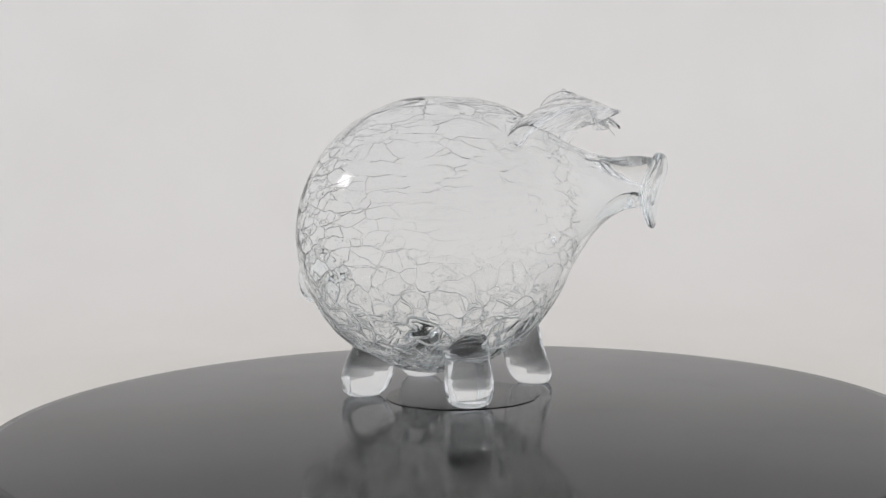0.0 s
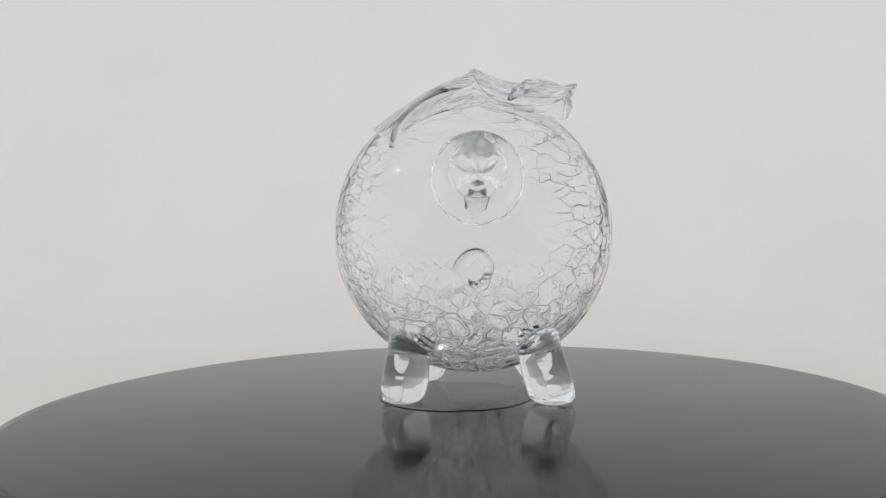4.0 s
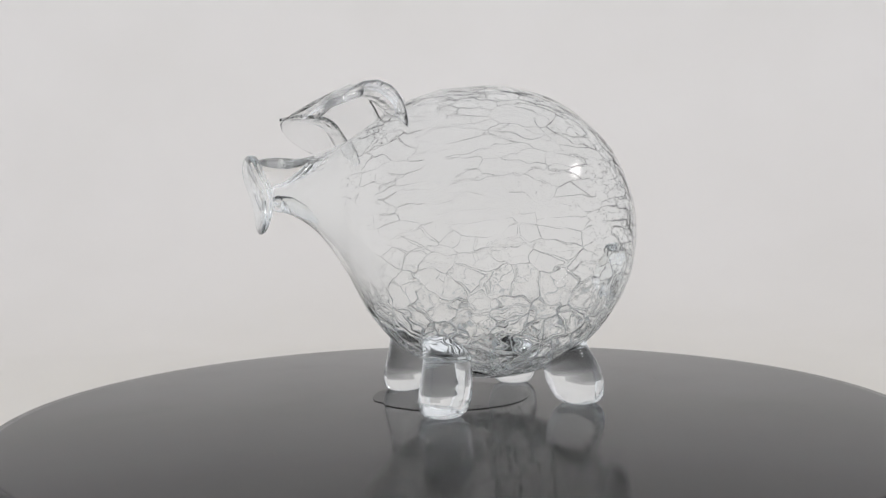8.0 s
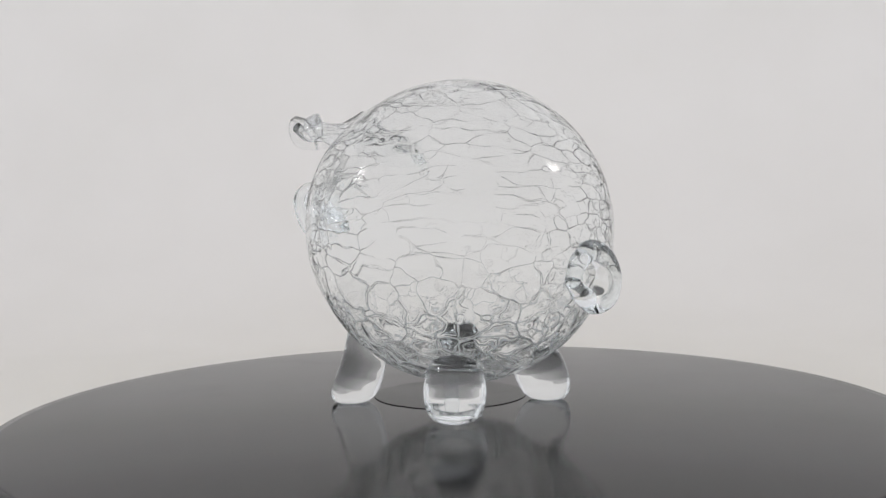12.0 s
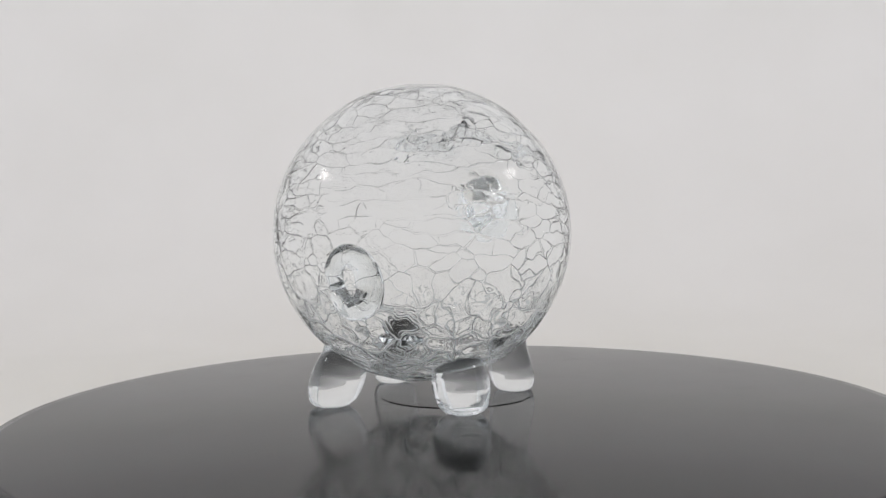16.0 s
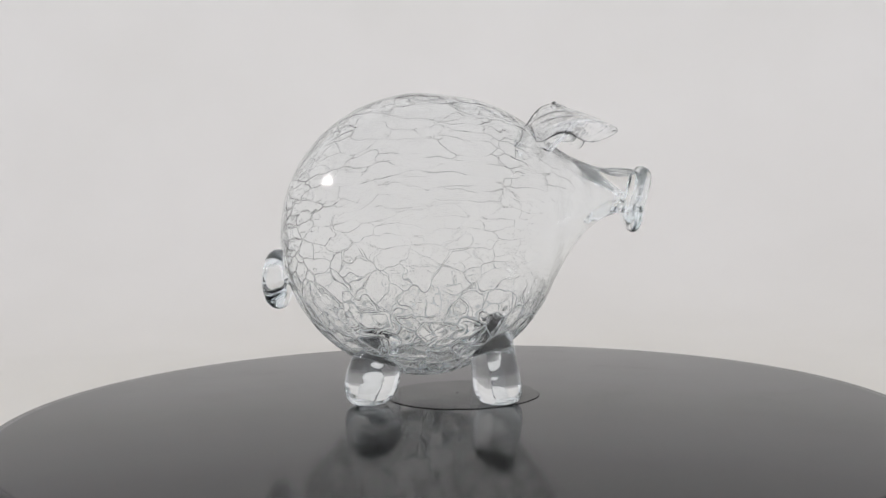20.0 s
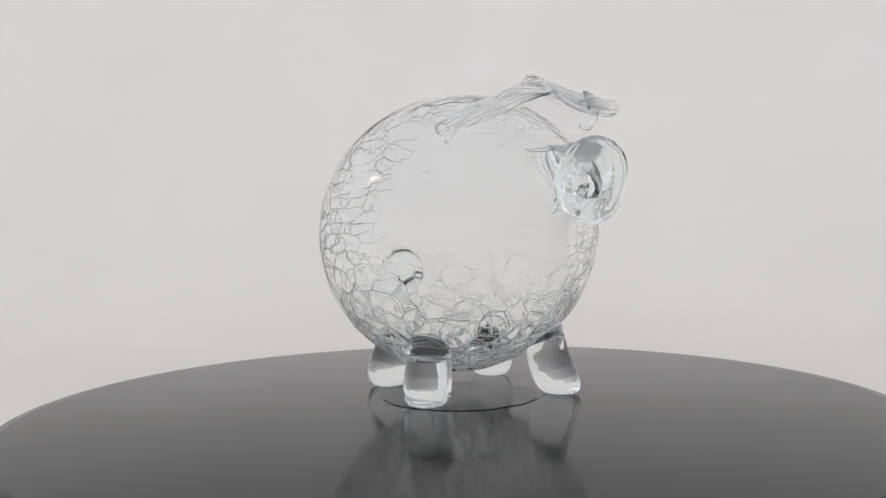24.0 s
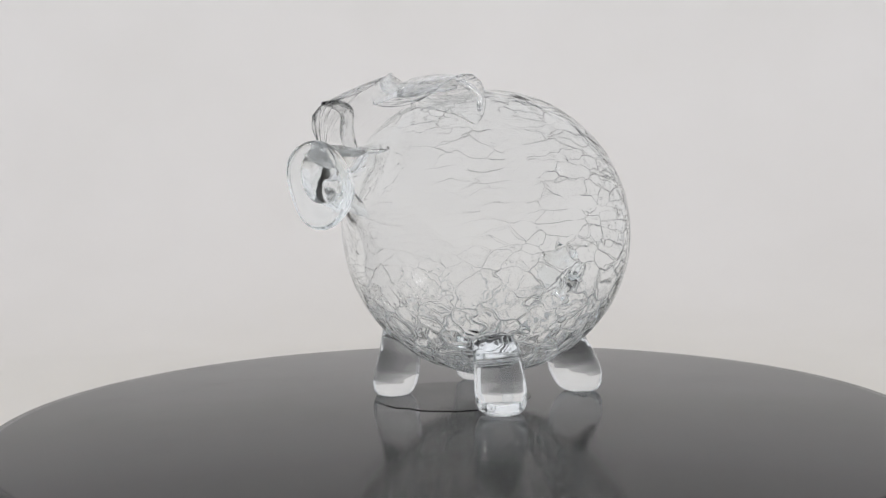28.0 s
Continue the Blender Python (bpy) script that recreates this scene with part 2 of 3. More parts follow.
def tent():
    """White cloth all round: sides that meet in a rounded front and curve over into the roof."""
    sweep()
    plan = [(-TENT_X - 0.03, TENT_BACK), (-TENT_X - 0.03, 0.7)]
    for k in range(33):
        a = math.pi * (1 - k / 32)
        plan.append(((TENT_X + 0.03) * math.copysign(abs(math.cos(a)) ** 0.8, math.cos(a)), 0.1 - 1.3 * math.sin(a) ** 0.8))
    plan += [(TENT_X + 0.03, 0.7), (TENT_X + 0.03, TENT_BACK)]
    height = [(1.0, FLOOR_Z), (1.0, 0.3)] + [(math.cos(math.pi / 2 * k / 16) ** 0.8, 0.3 + (TENT_TOP - 0.3) * math.sin(math.pi / 2 * k / 16) ** 0.8) for k in range(1, 16)] + [(0.0, TENT_TOP)]
    for name, levels, label, category in (("wall_south", height[:9], "plain white cloth side of the photo tent, rounded at the front", "wall"), ("ceiling", height[8:], "plain white cloth roof of the photo tent", "ceiling")):
        bm = bmesh.new()
        rows = [[bm.verts.new((x * s, y if y >= 0.1 else 0.1 + (y - 0.1) * s, z)) for x, y in plan] for s, z in levels]
        for low, high in zip(rows, rows[1:]):
            for k in range(len(plan) - 1):
                bm.faces.new((low[k], low[k + 1], high[k + 1], high[k]))
        tagged(part(name, bm, WHITE_CLOTH), label, category, kind="structure")


def studio():
    """The stand that carries the pedestal, on an unseen low round disc added to warm and dim the lower backdrop."""
    tagged(part("stage", lathe([(0, -0.83), (1.095, -0.83), (1.1, -0.825), (1.1, -0.805), (1.095, -0.8), (0, -0.8)], 64), WARM_FLOOR), "unseen low round pale wooden disc added to warm and dim the lower backdrop", "stage", kind="structure")
    table = tagged(new("wooden_stand"), "small square pale wooden stand under the pedestal", "stand")
    for name, lo, hi in (("tabletop", (-0.13, -0.13, FLOOR_Z - 0.03), (0.13, 0.13, FLOOR_Z - 0.002)), *(("leg", (x - 0.025, y - 0.025, -0.8), (x + 0.025, y + 0.025, FLOOR_Z - 0.03)) for x in (-0.09, 0.09) for y in (-0.09, 0.09))):
        bm = bmesh.new()
        bmesh.ops.create_cube(bm, size=1)
        for v in bm.verts:
            v.co = [lo[i] + (v.co[i] + 0.5) * (hi[i] - lo[i]) for i in range(3)]
        bmesh.ops.bevel(bm, geom=bm.edges[:], offset=0.004, segments=2, affect="EDGES")
        part(name, bm, WARM_FLOOR, table)


tent()
studio()

# ---- the turntable ----
TABLE_R = 0.1846
DISC_T = 0.0003


def turntable():
    base = tagged(part("pedestal", lathe([(0, FLOOR_Z), (0.088, FLOOR_Z), (0.09, FLOOR_Z + 0.002), (0.09, -0.03), (0.085, -0.024), (0.03, -0.022), (0.03, -0.0105), (0, -0.0105)], 64), BASE_GREY),
                  "round grey plastic pedestal under the turntable", "pedestal")
    top = tagged(new("turntable"), "round glossy black turntable top, slowly turning", "turntable")
    edge = [(0, -0.010), (TABLE_R - 0.002, -0.010)]
    for k in range(7):
        a = -math.pi / 2 + math.pi * k / 6
        edge.append((TABLE_R - 0.0008 + 0.0008 * math.cos(a) if k else TABLE_R - 0.0008, -0.0092 + 0.0084 * k / 6 + (0.0008 if k == 6 else 0)))
    edge += [(TABLE_R - 0.004, 0.0), (0.1, 0.0), (0.05, 0.0), (0, 0.0)]
    part("tabletop", lathe(edge, 256), TABLE_BLACK, top)
    # thin dark disc laid on the middle, its rim slightly chipped
    bm = bmesh.new()
    rng = random.Random(4)
    n = 160
    rim = []
    for k in range(n):
        a = 2 * math.pi * k / n
        r = 0.0346 + 0.0003 * math.sin(3 * a + 1) + rng.uniform(-0.0001, 0.0001)
        for centre, width, depth in ((0.15, 0.10, 0.0016), (0.75, 0.05, -0.0011), (4.6, 0.06, 0.0009), (1.75, 0.05, 0.0007), (5.3, 0.04, 0.0006)):
            r -= depth * math.exp(-((a - centre) / width) ** 2)
        rim.append((r * math.cos(a) + 0.003, r * math.sin(a) + 0.0006))
    lowv = [bm.verts.new((x, y, 0.0)) for x, y in rim]
    topv = [bm.verts.new((x, y, DISC_T)) for x, y in rim]
    bm.faces.new(topv)
    bm.faces.new(lowv[::-1])
    for k in range(n):
        bm.faces.new((lowv[k], lowv[(k + 1) % n], topv[(k + 1) % n], topv[k]))
    me = bpy.data.meshes.new("centre_disc")
    bm.to_mesh(me)
    bm.free()
    part("centre_disc", me, DISC_BLACK, top, "thin matt black disc with a chipped rim")
    # a fleck of dust that turns with it
    for x, y, size in ((0.0008, 0.0022, 0.0006),):
        bm = bmesh.new()
        bmesh.ops.create_icosphere(bm, subdivisions=2, radius=1)
        high = DISC_T if math.hypot(x, y) < 0.03 else 0.0
        bm.transform(Matrix.Translation((x, y, high + 0.00012)) @ Matrix.Rotation(x * 50, 4, "Z") @ Matrix.Diagonal((size, size * 0.4, 0.00014, 1)))
        part("dust_fleck", bm, DUST, top)
    return base, top


turntable_base, turntable_top = turntable()

# ---- the glass pig, in its own space: x towards the snout, y to its left, z up, origin on the table's axis ----
CENTRE = np.array((-14.0, 8.7, 73.0))
RADIUS = 64.5
WALL = 0.35
# stations along the front: x, top, bottom of the outline (millimetres)
FRONT = [(-2, 136.6, 9.6), (12, 134.4, 14.1), (24, 130.0, 20.9), (33, 124.8, 28.8), (41, 118.8, 39.2), (47, 114.2, 51.0), (52, 110.8, 59.0),
         (58, 107.8, 67.4), (64, 105.4, 74.0), (70, 103.4, 78.2), (76, 102.4, 81.2), (86.6, 101.6, 82.0)]


def body_profile(step):
    """x, centre z and radius along the body, at even steps along its outline."""
    xs, zc, rr = [], [], []
    for k in range(400):
        a = math.pi * (1 - k / 399 * 0.56)
        x = CENTRE[0] + RADIUS * math.cos(a)
        if x > -4:
            break
        xs.append(x), zc.append(CENTRE[2]), rr.append(RADIUS * math.sin(a))
    fx, ft, fb = (np.array(c, float) for c in zip(*FRONT))
    dense = np.linspace(-2, 86.6, 300)

    def smooth(y):
        v = np.interp(dense, fx, y)
        for _ in range(60):
            v[1:-1] = (v[:-2] + 2 * v[1:-1] + v[2:]) / 4
        return v
    top, low = smooth(ft), smooth(fb)
    xs += list(dense)
    zc += list((top + low) / 2)
    rr += list((top - low) / 2)
    xs, zc, rr = np.array(xs), np.array(zc), np.maximum(np.array(rr), 0.02)
    arc = np.concatenate([[0], np.cumsum(np.hypot(np.diff(xs), np.diff(rr)))])
    s = np.linspace(0, arc[-1], int(arc[-1] / step))
    return np.interp(s, arc, xs), np.interp(s, arc, zc), np.interp(s, arc, rr)


def neck_lean(xs):
    """How far the middle of the body lies to the left: the neck bends a little."""
    return CENTRE[1] + np.clip((xs - 20) / 60, 0, 1) * 3.5


def rings(xs, zc, rr, cols):
    a = np.linspace(0, 2 * np.pi, cols, endpoint=False)
    lean = neck_lean(xs)
    v = np.stack([np.broadcast_to(xs[:, None], (len(xs), cols)), lean[:, None] + rr[:, None] * np.sin(a), zc[:, None] - rr[:, None] * np.cos(a)], -1)
    return v


def waves(p, size, rng):
    """Smooth wandering values between about -1 and 1."""
    v = np.zeros(len(p))
    for k in range(6):
        d = rng.normal(size=3)
        d *= 2 * np.pi / size * rng.uniform(0.6, 1.5) / np.linalg.norm(d)
        v += np.sin(p @ d + rng.uniform(0, 6.28))
    return v / 2.4


FRONT_LEG = [(0.0, 0.0), (0.52, 0.06), (0.74, 0.7), (0.89, 2.4), (0.97, 5.0), (1.0, 9.0), (0.97, 14.0), (0.92, 19.0), (0.9, 24.0), (0.9, 40.0)]
REAR_LEG = [(0.0, 0.0), (0.45, 0.08), (0.68, 0.9), (0.85, 2.8), (0.96, 6.0), (1.02, 10.0), (1.0, 14.0), (0.9, 19.0), (0.75, 23.5), (0.68, 40.0)]
LEGS = [(FRONT_LEG, (17.5, -22.5), (14, -18), 10.4, 0.0), (REAR_LEG, (-38, -18), (-33, -13), 11.6, 0.0),
        (FRONT_LEG, (22.3, 42.0), (17.5, 34.5), 10.6, -1.2), (REAR_LEG, (-40, 41), (-35, 35), 11.8, 0.0)]


def leg_axis(z, prof, foot, top, wide, bend):
    """Centre and radius of a leg at the height z."""
    fr, fz = zip(*prof)
    s = np.clip(z / 33.0, 0, 1.2)
    sway = bend * np.sin(np.pi * s)
    return (foot[0] + (top[0] - foot[0]) * s + sway, foot[1] + (top[1] - foot[1]) * s), np.interp(z, fz, fr) * wide


def pig_leg(parent, prof, foot, top, wide, bend):
    """A solid blob of glass, broad at the foot, open at the top where it is fused to the belly."""
    ph = random.Random(int(foot[0] * 7 + foot[1])).uniform(0, 6)
    n, m = 110, 160
    a = np.linspace(0, 2 * np.pi, m, endpoint=False)

    def ring(z):
        (cx, cy), r = leg_axis(z, prof, foot, top, wide, bend)
        q = r * (1 + 0.008 * np.sin(2 * a + ph + z / 25) + 0.003 * np.sin(3 * a + 2 * ph))
        return np.stack([cx + q * np.cos(a), cy + q * np.sin(a), z], -1)
    low, high = np.full(m, 4.0), np.full(m, 40.0)
    for _ in range(30):
        z = (low + high) / 2
        inside = np.linalg.norm(ring(z) - CENTRE, axis=1) < RADIUS - 0.25
        high, low = np.where(inside, z, high), np.where(inside, low, z)
    rows = [ring(np.zeros(m) + 1e-6)]
    for k in range(1, n):
        u = k / (n - 1)
        rows.append(ring(high * (u * u * 0.45 + u * 0.55)))
    v = np.array(rows)
    for _ in range(12):
        v[3:-1] = (v[2:-2] + 2 * v[3:-1] + v[4:]) / 4
    v[..., 2] += 0.03
    me = mesh_from("leg", v.reshape(-1, 3) * MM, grid_faces(n, m).tolist())
    bm = bmesh.new()
    bm.from_mesh(me)
    bmesh.ops.remove_doubles(bm, verts=bm.verts, dist=1e-7)
    middle = Vector((foot[0] * MM, foot[1] * MM, 0.01))
    if sum(f.normal.dot(f.calc_center_median() - middle) for f in bm.faces) < 0:
        bmesh.ops.reverse_faces(bm, faces=bm.faces)
    return part("leg", bm, GLASS_SOLID, parent)


def pig_body(parent):
    rng = np.random.default_rng(11)
    cols, icols = 800, 560
    xs, zc, rr = body_profile(0.5)
    v = rings(xs, zc, rr, cols)
    rows = len(xs)
    nrm = np.cross(np.gradient(v, axis=1), np.gradient(v, axis=0))
    length = np.linalg.norm(nrm, axis=2)[..., None]
    nrm = np.where(length > 1e-9, nrm / np.maximum(length, 1e-9), 0)
    out = v - np.stack([xs, np.full(rows, CENTRE[1]), zc], -1)[:, None, :]
    nrm *= np.sign((nrm * out).sum(-1, keepdims=True).mean())
    # inner wall of the hollow body, closed where the neck becomes solid
    ix, iz, ir = body_profile(0.7)
    keep = ix < 79.5
    ix, iz, ir = ix[keep], iz[keep], ir[keep]
    roof = np.interp(ix, [-79, 44, 58, 66, 73, 80], [WALL, WALL, 1.5, 4.2, 7.0, 10.0])
    keel = np.interp(ix, [-79, 54, 60, 68, 75, 80], [WALL, WALL, WALL, WALL, 0.8, 6.5])
    for _ in range(12):
        roof[1:-1], keel[1:-1] = (roof[:-2] + 2 * roof[1:-1] + roof[2:]) / 4, (keel[:-2] + 2 * keel[1:-1] + keel[2:]) / 4
    shell = np.stack([ix + np.interp(ix, [-79, -50, 20], [WALL, WALL * 0.45, 0.0]), iz - (roof - keel) / 2, np.maximum(ir - (roof + keel) / 2, 0.02)], -1)
    inner = rings(shell[:, 0], shell[:, 1], shell[:, 2], icols).reshape(-1, 3)
    tips = rings(shell[-1, 0] + np.array([2.0, 3.5, 4.2]), np.full(3, shell[-1, 1]), shell[-1, 2] * np.array([0.85, 0.5, 0.02]), icols).reshape(-1, 3)
    inner = np.concatenate([inner, tips])
    irows = len(ix) + 3
    p = np.concatenate([v.reshape(-1, 3), inner])
    count = rows * cols
    outside = np.arange(len(p)) < count
    z = p[:, 2]

    # the net of cells: small below and wide above (a turn of the sphere in itself that keeps angles), flat high up, and a little bent
    pole, foot, grow = CENTRE + (0, 0, RADIUS + 8.0), CENTRE - (0, 0, RADIUS), 1.5
    turned, sunk = p - pole, foot - pole
    turned, sunk = turned / (turned ** 2).sum(1)[:, None], sunk / (sunk ** 2).sum()
    spread = sunk + (turned - sunk) * grow
    net = pole + spread / (spread ** 2).sum(1)[:, None]
    cell_size = NET * (turned ** 2).sum(1) ** -1.0 * (spread ** 2).sum(1) / grow
    tall_z = np.linspace(0, 150, 301)
    net[:, 2] = np.interp(net[:, 2], tall_z, np.cumsum(np.interp(tall_z, [76, 92, 118], [1.0, 2.2, 3.6])) * 0.5)
    for size, much in ((24, 2.0), (9, 0.9), (5, 0.4)):
        net = net + np.stack([waves(p, size, rng) for _ in range(3)], -1) * much
    net = net / NET
    strands = np.maximum(0.15 + 0.45 * waves(p, 16, rng), 0) * np.interp(z, [20, 70, 120], [1.0, 0.9, 0.6])
    # cracks are deep low down, broken into dashes higher, and absent on the clear face
    face = np.clip((p[:, 0] - np.interp(z, [72, 92], [8, 26]) - 26 * np.clip((p[:, 1] - 12) / 36, 0, 1)) / 24, 0, 1) * np.clip((z - 36) / 16, 0, 1)
    broken = np.clip(np.interp(z, [40, 70, 95, 125], [1.4, 1.15, 0.85, 0.9]) + 0.6 * waves(p, 19, rng) + 0.35 * waves(p, 7, rng), 0, 1)
    strength = np.interp(z, [8, 30, 45, 65, 95, 133], [1.9, 1.7, 1.3, 0.95, 0.7, 0.64]) * broken * (1 - np.interp(z, [75, 95], [0.97, 0.8]) * face)
    # the wall is smooth where a leg is fused to it
    fused, joint = np.zeros(len(p)), np.zeros(len(p), bool)
    for prof, foot, top, wide, bend in LEGS:
        (cx, cy), r = leg_axis(z, prof, foot, top, wide, bend)
        fused = np.maximum(fused, np.clip((r + 0.3 - np.hypot(p[:, 0] - cx, p[:, 1] - cy)) / 0.6, 0, 1) * (z < 40))
        joint |= (np.hypot(p[:, 0] - cx, p[:, 1] - cy) < r * 0.95 - 0.1) & (z < 40)
    # the outer skin is half healed, the inner one is cracked through
    depth = np.where(outside, 0.35 * (1 - 0.9 * fused), 1.0)
    ringed = 0.9 * np.interp(z, [20, 40, 62], [1.0, 0.8, 0.0]) * np.clip(np.interp(z, [15, 40], [0.6, 0.2]) + 0.8 * waves(p, 15, rng), 0, 1) * depth
    strength = strength * depth
    relief = (0.10 * waves(p, 38, rng) + (0.05 * waves(p, 19, rng) + 0.03 * waves(p, 8, rng)) * (1 - 0.7 * face))[:count] * np.clip(rr / 4, 0, 1).repeat(cols)
    p[:count] += nrm.reshape(-1, 3) * relief[:, None]
    verts = p * MM
    shell_faces = grid_faces(rows, cols)
    middle_face = shell_faces[rows // 2 * cols + cols // 2]
    # no wall where a leg runs into it: the glass is one piece there
    shell_faces = shell_faces[~joint[shell_faces].all(axis=1)]
    faces = np.concatenate([shell_faces, grid_faces(irows, icols, count, True)])
    me = bpy.data.meshes.new("body")
    me.vertices.add(len(verts))
    me.vertices.foreach_set("co", verts.ravel())
    me.loops.add(faces.size)
    me.loops.foreach_set("vertex_index", faces.ravel().astype(np.int32))
    me.polygons.add(len(faces))
    me.polygons.foreach_set("loop_start", np.arange(0, faces.size, 4, dtype=np.int32))
    me.polygons.foreach_set("use_smooth", np.ones(len(faces), dtype=bool))
    me.update(calc_edges=True)
    for key, values in (("crack_force", strength), ("rings", ringed), ("cell_size", cell_size), ("strands", strands), ("shattered", np.interp(z, [15, 30, 50, 75], [0.9, 0.75, 0.4, 0.0]) * outside * 2.0)):
        me.attributes.new(key, "FLOAT", "POINT").data.foreach_set("value", values.astype(np.float32))
    me.attributes.new("net", "FLOAT_VECTOR", "POINT").data.foreach_set("vector", net.astype(np.float32).ravel())
    # make sure that the faces of the outer wall look outwards
    q = verts[middle_face]
    if np.dot(np.cross(q[1] - q[0], q[2] - q[0]), q.mean(0) - CENTRE * MM) < 0:
        me.flip_normals()
    return part("body", me, GLASS_BODY, parent, "hollow round body of clear crackled glass")


NECK_END = (85.0, 91.8, 9.8)


def pig_snout(parent):
    """Round thin snout disc, waved, thicker where the neck runs into it."""
    prof = [(0, -2.2), (6.0, -2.2), (9.5, -1.9), (11.5, -1.4), (13.4, -1.25), (14.6, -0.9), (15.0, 0.0), (14.6, 0.9), (13.4, 1.3), (11.0, 1.2), (8.0, 1.3), (4.0, 1.5), (0, 1.5)]
    dense = []
    for (r0, z0), (r1, z1) in zip(prof, prof[1:]):
        dense += [(r0 * 1.06 * MM, z0 * 1.45 * MM), ((r0 + r1) / 2 * 1.06 * MM, (z0 + z1) / 2 * 1.45 * MM)]
    dense.append((0, prof[-1][1] * 1.45 * MM))
    bm = lathe(dense, 72)
    if sum(f.normal.dot(f.calc_center_median()) for f in bm.faces) < 0:
        bmesh.ops.reverse_faces(bm, faces=bm.faces)
    for _ in range(2):
        bmesh.ops.smooth_vert(bm, verts=[v for v in bm.verts if v.co.xy.length > 0.001], factor=0.4, use_axis_x=True, use_axis_y=True, use_axis_z=True)
    # the disc is waved and thicker above: its top and its lower lip stand forward
    for v in bm.verts:
        v.co.z *= 1 - 0.022 * v.co.x / MM
        v.co.z += (2.0 * math.cos(math.pi * (v.co.x / MM + 15) / 19) + 0.006 * (v.co.y / MM) ** 2) * MM
    turn = Matrix.Translation((0.0870, 0.0122, 0.0882)) @ Euler((0, radians(95), radians(3))).to_matrix().to_4x4()
    bm.normal_update()
    back = [f for f in bm.faces if f.normal.z < -0.3]
    bm.transform(turn)
    # open where the neck runs into it
    inside = [f for f in back if math.hypot(f.calc_center_median().y - 0.0122, f.calc_center_median().z - NECK_END[1] * MM) < NECK_END[2] * MM * 0.97]
    bmesh.ops.delete(bm, geom=inside, context="FACES")
    return part("snout", bm, GLASS_SNOUT, parent, "thin waved snout disc of clear glass")


def ear_patch(net, thick):
    """A rounded leaf of glass over a four by four net of points, thick in the middle and rounded at its rim."""
    net = np.array(net, float)
    n, m = 22, 72
    rad = np.sin(np.linspace(0, np.pi / 2, n)) ** 0.9
    phi = np.linspace(0, 2 * np.pi, m, endpoint=False)
    c, d = np.cos(phi), np.sin(phi)
    a = 0.5 + 0.5 * rad[:, None] * np.sign(c) * np.abs(c) ** 0.5
    b = 0.5 + 0.5 * rad[:, None] * np.sign(d) * np.abs(d) ** 0.5

    def basis(t):
        return np.stack([(1 - t) ** 3, 3 * t * (1 - t) ** 2, 3 * t * t * (1 - t), t ** 3], -1)

    def slope(t):
        return np.stack([-3 * (1 - t) ** 2, 3 * (1 - t) ** 2 - 6 * t * (1 - t), 6 * t * (1 - t) - 3 * t * t, 3 * t * t], -1)
    s = np.einsum("xyi,xyj,ijc->xyc", basis(a), basis(b), net)
    nrm = np.cross(np.einsum("xyi,xyj,ijc->xyc", slope(a), basis(b), net), np.einsum("xyi,xyj,ijc->xyc", basis(a), slope(b), net))
    nrm /= np.linalg.norm(nrm, axis=2)[..., None]
    half = thick / 2 * np.sqrt(np.clip(1 - np.clip((rad - 0.62) / 0.38, 0, 1) ** 2, 0, 1)) * (0.75 + 0.25 * rad ** 2)
    wavy = 0.1 * np.sin(b * 26 + 4 * a) * (1 - rad[:, None] ** 4)
    up, down = s + nrm * (half[:, None] + wavy)[..., None], s - nrm * half[:, None, None]
    verts = np.concatenate([up.reshape(-1, 3), down[:-1].reshape(-1, 3)])
    bx, bz, br = body_profile(0.5)
    zc, rr = np.interp(verts[:, 0], bx, bz), np.interp(verts[:, 0], bx, br) - 0.2
    yc = neck_lean(verts[:, 0])
    far = np.hypot(verts[:, 1] - yc, verts[:, 2] - zc)
    push = np.maximum(rr / np.maximum(far, 1e-6), 1)
    verts = np.stack([verts[:, 0], yc + (verts[:, 1] - yc) * push, zc + (verts[:, 2] - zc) * push], -1) * MM
    top_faces = grid_faces(n, m)
    low = grid_faces(n, m)
    low = np.where(low >= (n - 1) * m, low, low + n * m)[:, ::-1]
    me = mesh_from("ear", verts, np.concatenate([top_faces, low]).tolist())
    grain = np.stack([b * 40 * 0.06, a * 30 * 0.7, 0 * a], -1)
    grain = np.concatenate([grain.reshape(-1, 3), grain[:-1].reshape(-1, 3) + 9.0])
    me.attributes.new("grain", "FLOAT_VECTOR", "POINT").data.foreach_set("vector", grain.astype(np.float32).ravel())
    bm = bmesh.new()
    bm.from_mesh(me)
    bmesh.ops.remove_doubles(bm, verts=bm.verts, dist=1e-7)
    bmesh.ops.recalc_face_normals(bm, faces=bm.faces)
    return bm


LEFT_EAR = [[(34, 10, 120), (33, 22, 116), (33, 36, 113), (34, 48, 110)], [(42, 10, 139), (41, 22, 130), (40, 36, 131), (40, 53, 134)],
            [(56, 10, 138), (60, 22, 127), (60, 36, 126), (56, 52, 131)], [(64, 12, 122), (68, 22, 116), (68, 34, 115), (64, 46, 117)]]
RIGHT_EAR = [[(36, 13, 120), (32, 3, 120), (31, -12, 117), (36, -25, 106)], [(43, 13, 138), (42, 3, 131), (42, -12, 125), (43, -29, 116)],
             [(56, 13, 138), (64, 3, 130), (60, -14, 125), (50, -30, 115)], [(64, 13, 121), (90, 0, 122), (70, -13, 115), (56, -25, 106)]]
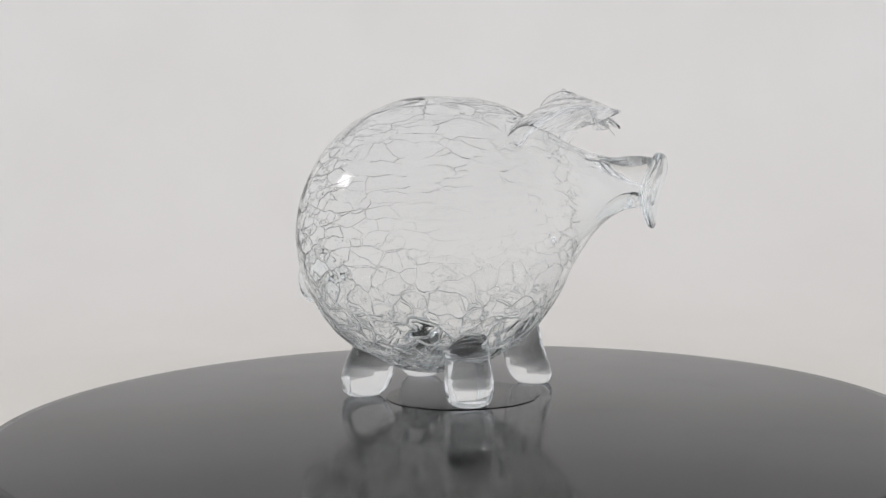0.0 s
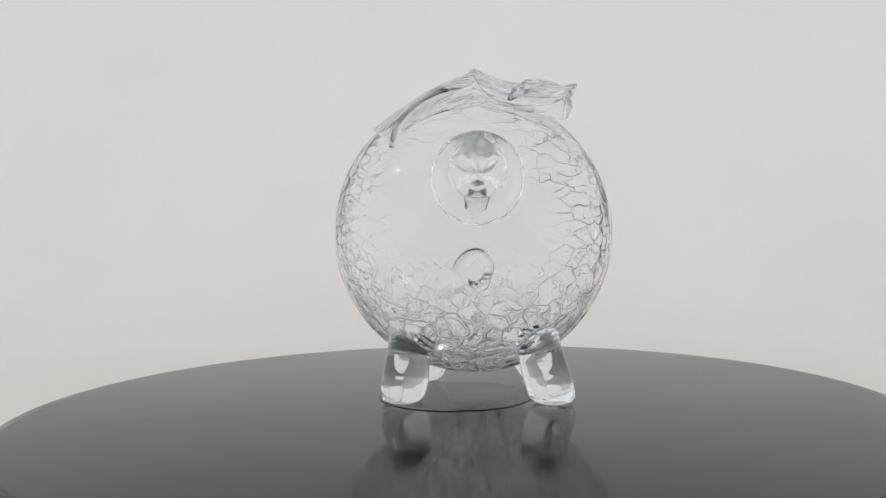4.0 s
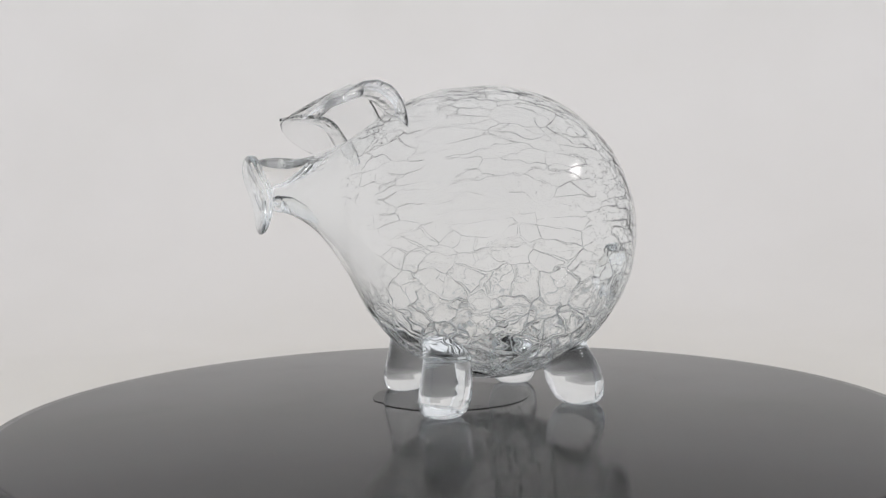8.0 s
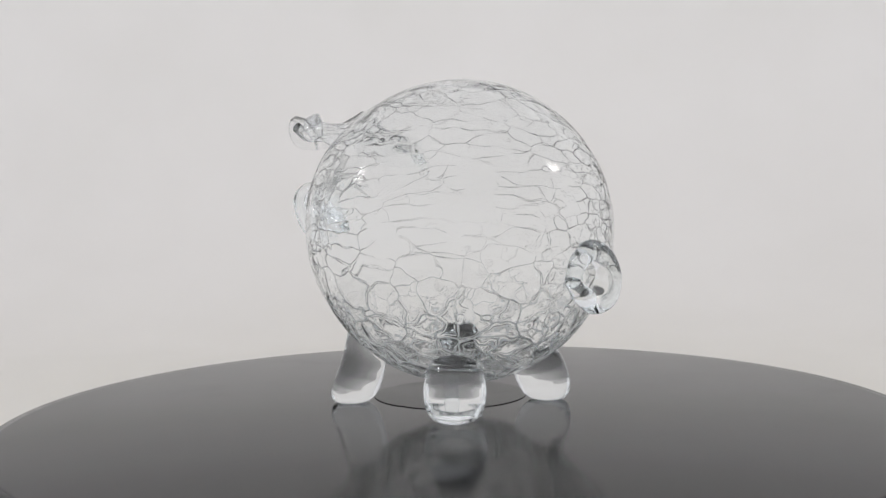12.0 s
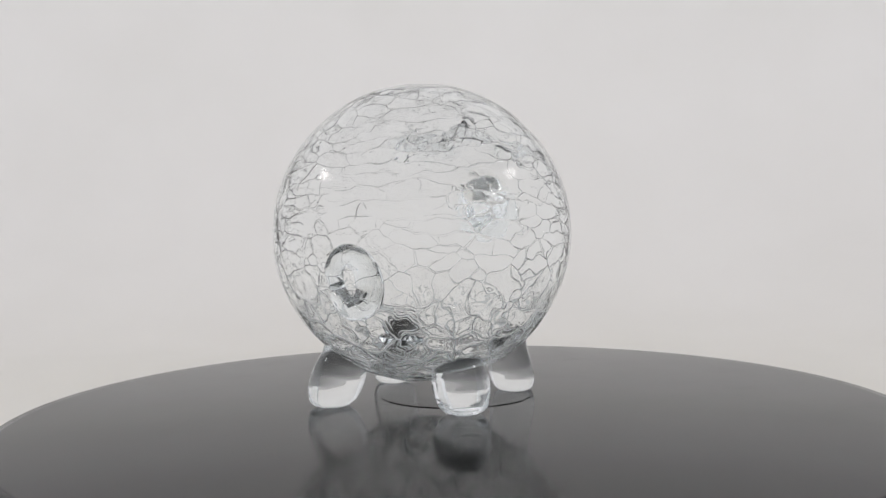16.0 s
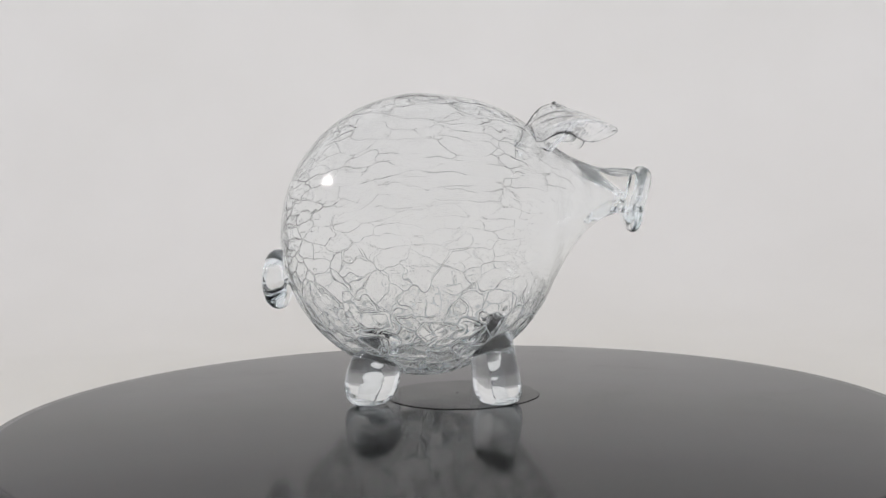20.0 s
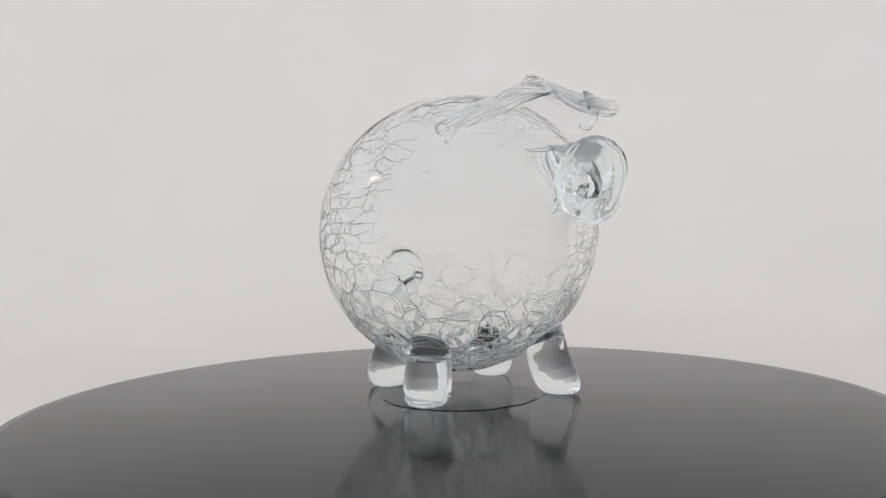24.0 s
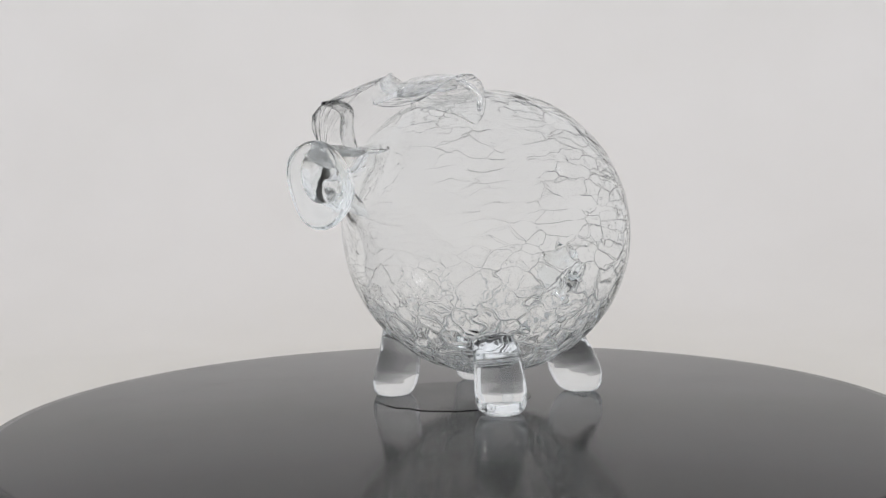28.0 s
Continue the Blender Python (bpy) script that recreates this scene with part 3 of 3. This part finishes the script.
# drawn bands along the ears: points, half widths, half thicknesses, the way their flat side looks
LEFT_BANDS = [([(50, 11, 134.0), (57, 16, 128.5), (61, 25, 123.8), (62, 35, 122.6), (54, 47, 123.8)], (1.6, 2.6, 3.2, 3.2, 2.4), (1.1, 1.5, 1.7, 1.7, 1.4), (1, 0.1, 0.5)),
              ([(71, 24, 118), (65.5, 28, 122), (57, 35, 126.5), (47.6, 43, 127.4), (40.5, 47, 122.5), (38.5, 46.5, 117.5)], (0.9, 2.2, 3.4, 4.2, 4.4, 3.0), (0.6, 0.9, 1.2, 1.4, 1.5, 1.2), (-0.25, 0.75, 0.7))]
RIGHT_BANDS = [([(76.5, 2, 120.5), (66, -3, 122.6), (55, -9, 121.8), (47, -18, 115.5), (40.5, -21.5, 108)], (0.9, 2.4, 3.0, 3.2, 2.6), (0.7, 1.3, 1.6, 1.6, 1.5), (0.2, -0.45, 0.9))]


def pig_fold(parent, start, end, thick):
    """A drawn ridge of glass from the root of the ears down the neck, lying on the skin."""
    bx, bz, br = body_profile(0.5)
    pts, radii = [], []
    for k in range(7):
        u = k / 6
        x, turn = start[0] + (end[0] - start[0]) * u, radians(start[1] + (end[1] - start[1]) * u + 4 * math.sin(5 * u + start[1]))
        r = np.interp(x, bx, br) - thick * (1.0 - 0.6 * u)
        pts.append((x, neck_lean(x) + r * math.sin(turn), np.interp(x, bx, bz) + r * math.cos(turn)))
        radii.append(thick * (0.12 + 0.88 * math.sin(math.pi * (0.02 + 0.75 * u))))
    middle = radians((start[1] + end[1]) / 2)
    return part("fold", strap(pts, [r * 1.25 for r in radii], radii, (0.3, math.sin(middle), math.cos(middle)), 20, 5), GLASS_CREST, parent)


def pig_tail(parent):
    """A thick strand of glass bent into a closed loop, with the heavy end hanging down."""
    loop = [(-77, 14.5, 52), (-79.5, 14, 58.5), (-81, 8.5, 63), (-81.8, 1.5, 60), (-81.8, -1.5, 53), (-81, 0, 46.5), (-80.3, 5.5, 44), (-79, 11, 46.5), (-77, 14, 51)]
    bm = tube([(Vector(q) + Vector((0.2, 1.5, 0.5))) * MM for q in loop], [r * MM for r in (2.8, 3.5, 4.0, 4.4, 5.0, 5.2, 4.6, 3.7, 2.8)])
    return part("tail", bm, GLASS_SOLID, parent, "curled tail of solid clear glass")


def glass_pig():
    pig = tagged(new("glass_pig"), "clear crackled blown glass pig figurine standing on the black turntable", "pig figurine")
    pig_body(pig)
    pig_snout(pig)
    for net, bands in ((LEFT_EAR, LEFT_BANDS), (RIGHT_EAR, RIGHT_BANDS)):
        ear = part("ear", ear_patch(net, 0.7), GLASS_EAR, pig, "folded leaf of clear drawn glass")
        for band in bands:
            part("band", strap(*band), GLASS_CREST, ear, "thick streaked band of clear glass")
    for start, end, thick in (((61, -34), (77, -24), 1.3), ((65, -12), (86, -11), 2.8), ((65, 12), (86, 12), 2.8), ((61, 32), (77, 26), 1.3)):
        pig_fold(pig, start, end, thick)
    part("keel", strap([(64, 11.3, 78.2), (70, 11.6, 82.4), (75, 11.9, 85.2), (80, 12.1, 87.0)], (1.2, 3.4, 3.4, 2.0), (1.0, 2.8, 3.0, 1.8), (0, 0, 1)), GLASS_SOLID, pig, "solid rod of glass inside the throat")
    for leg in LEGS:
        pig_leg(pig, *leg)
    pig_tail(pig)
    return pig


pig = glass_pig()


# ---- what moves ----
def motions():
    rows = []
    for k in range(57):
        t = k * 0.5
        rows.append((t, pose(0, 0, 0, 0, 0, 102.0 - (t - 14.0) * 16.566)))
    walk(turntable_top, rows)
    walk(pig, [(t, Matrix.Translation((0, 0, 0.0)) @ m) for t, m in rows])


motions()
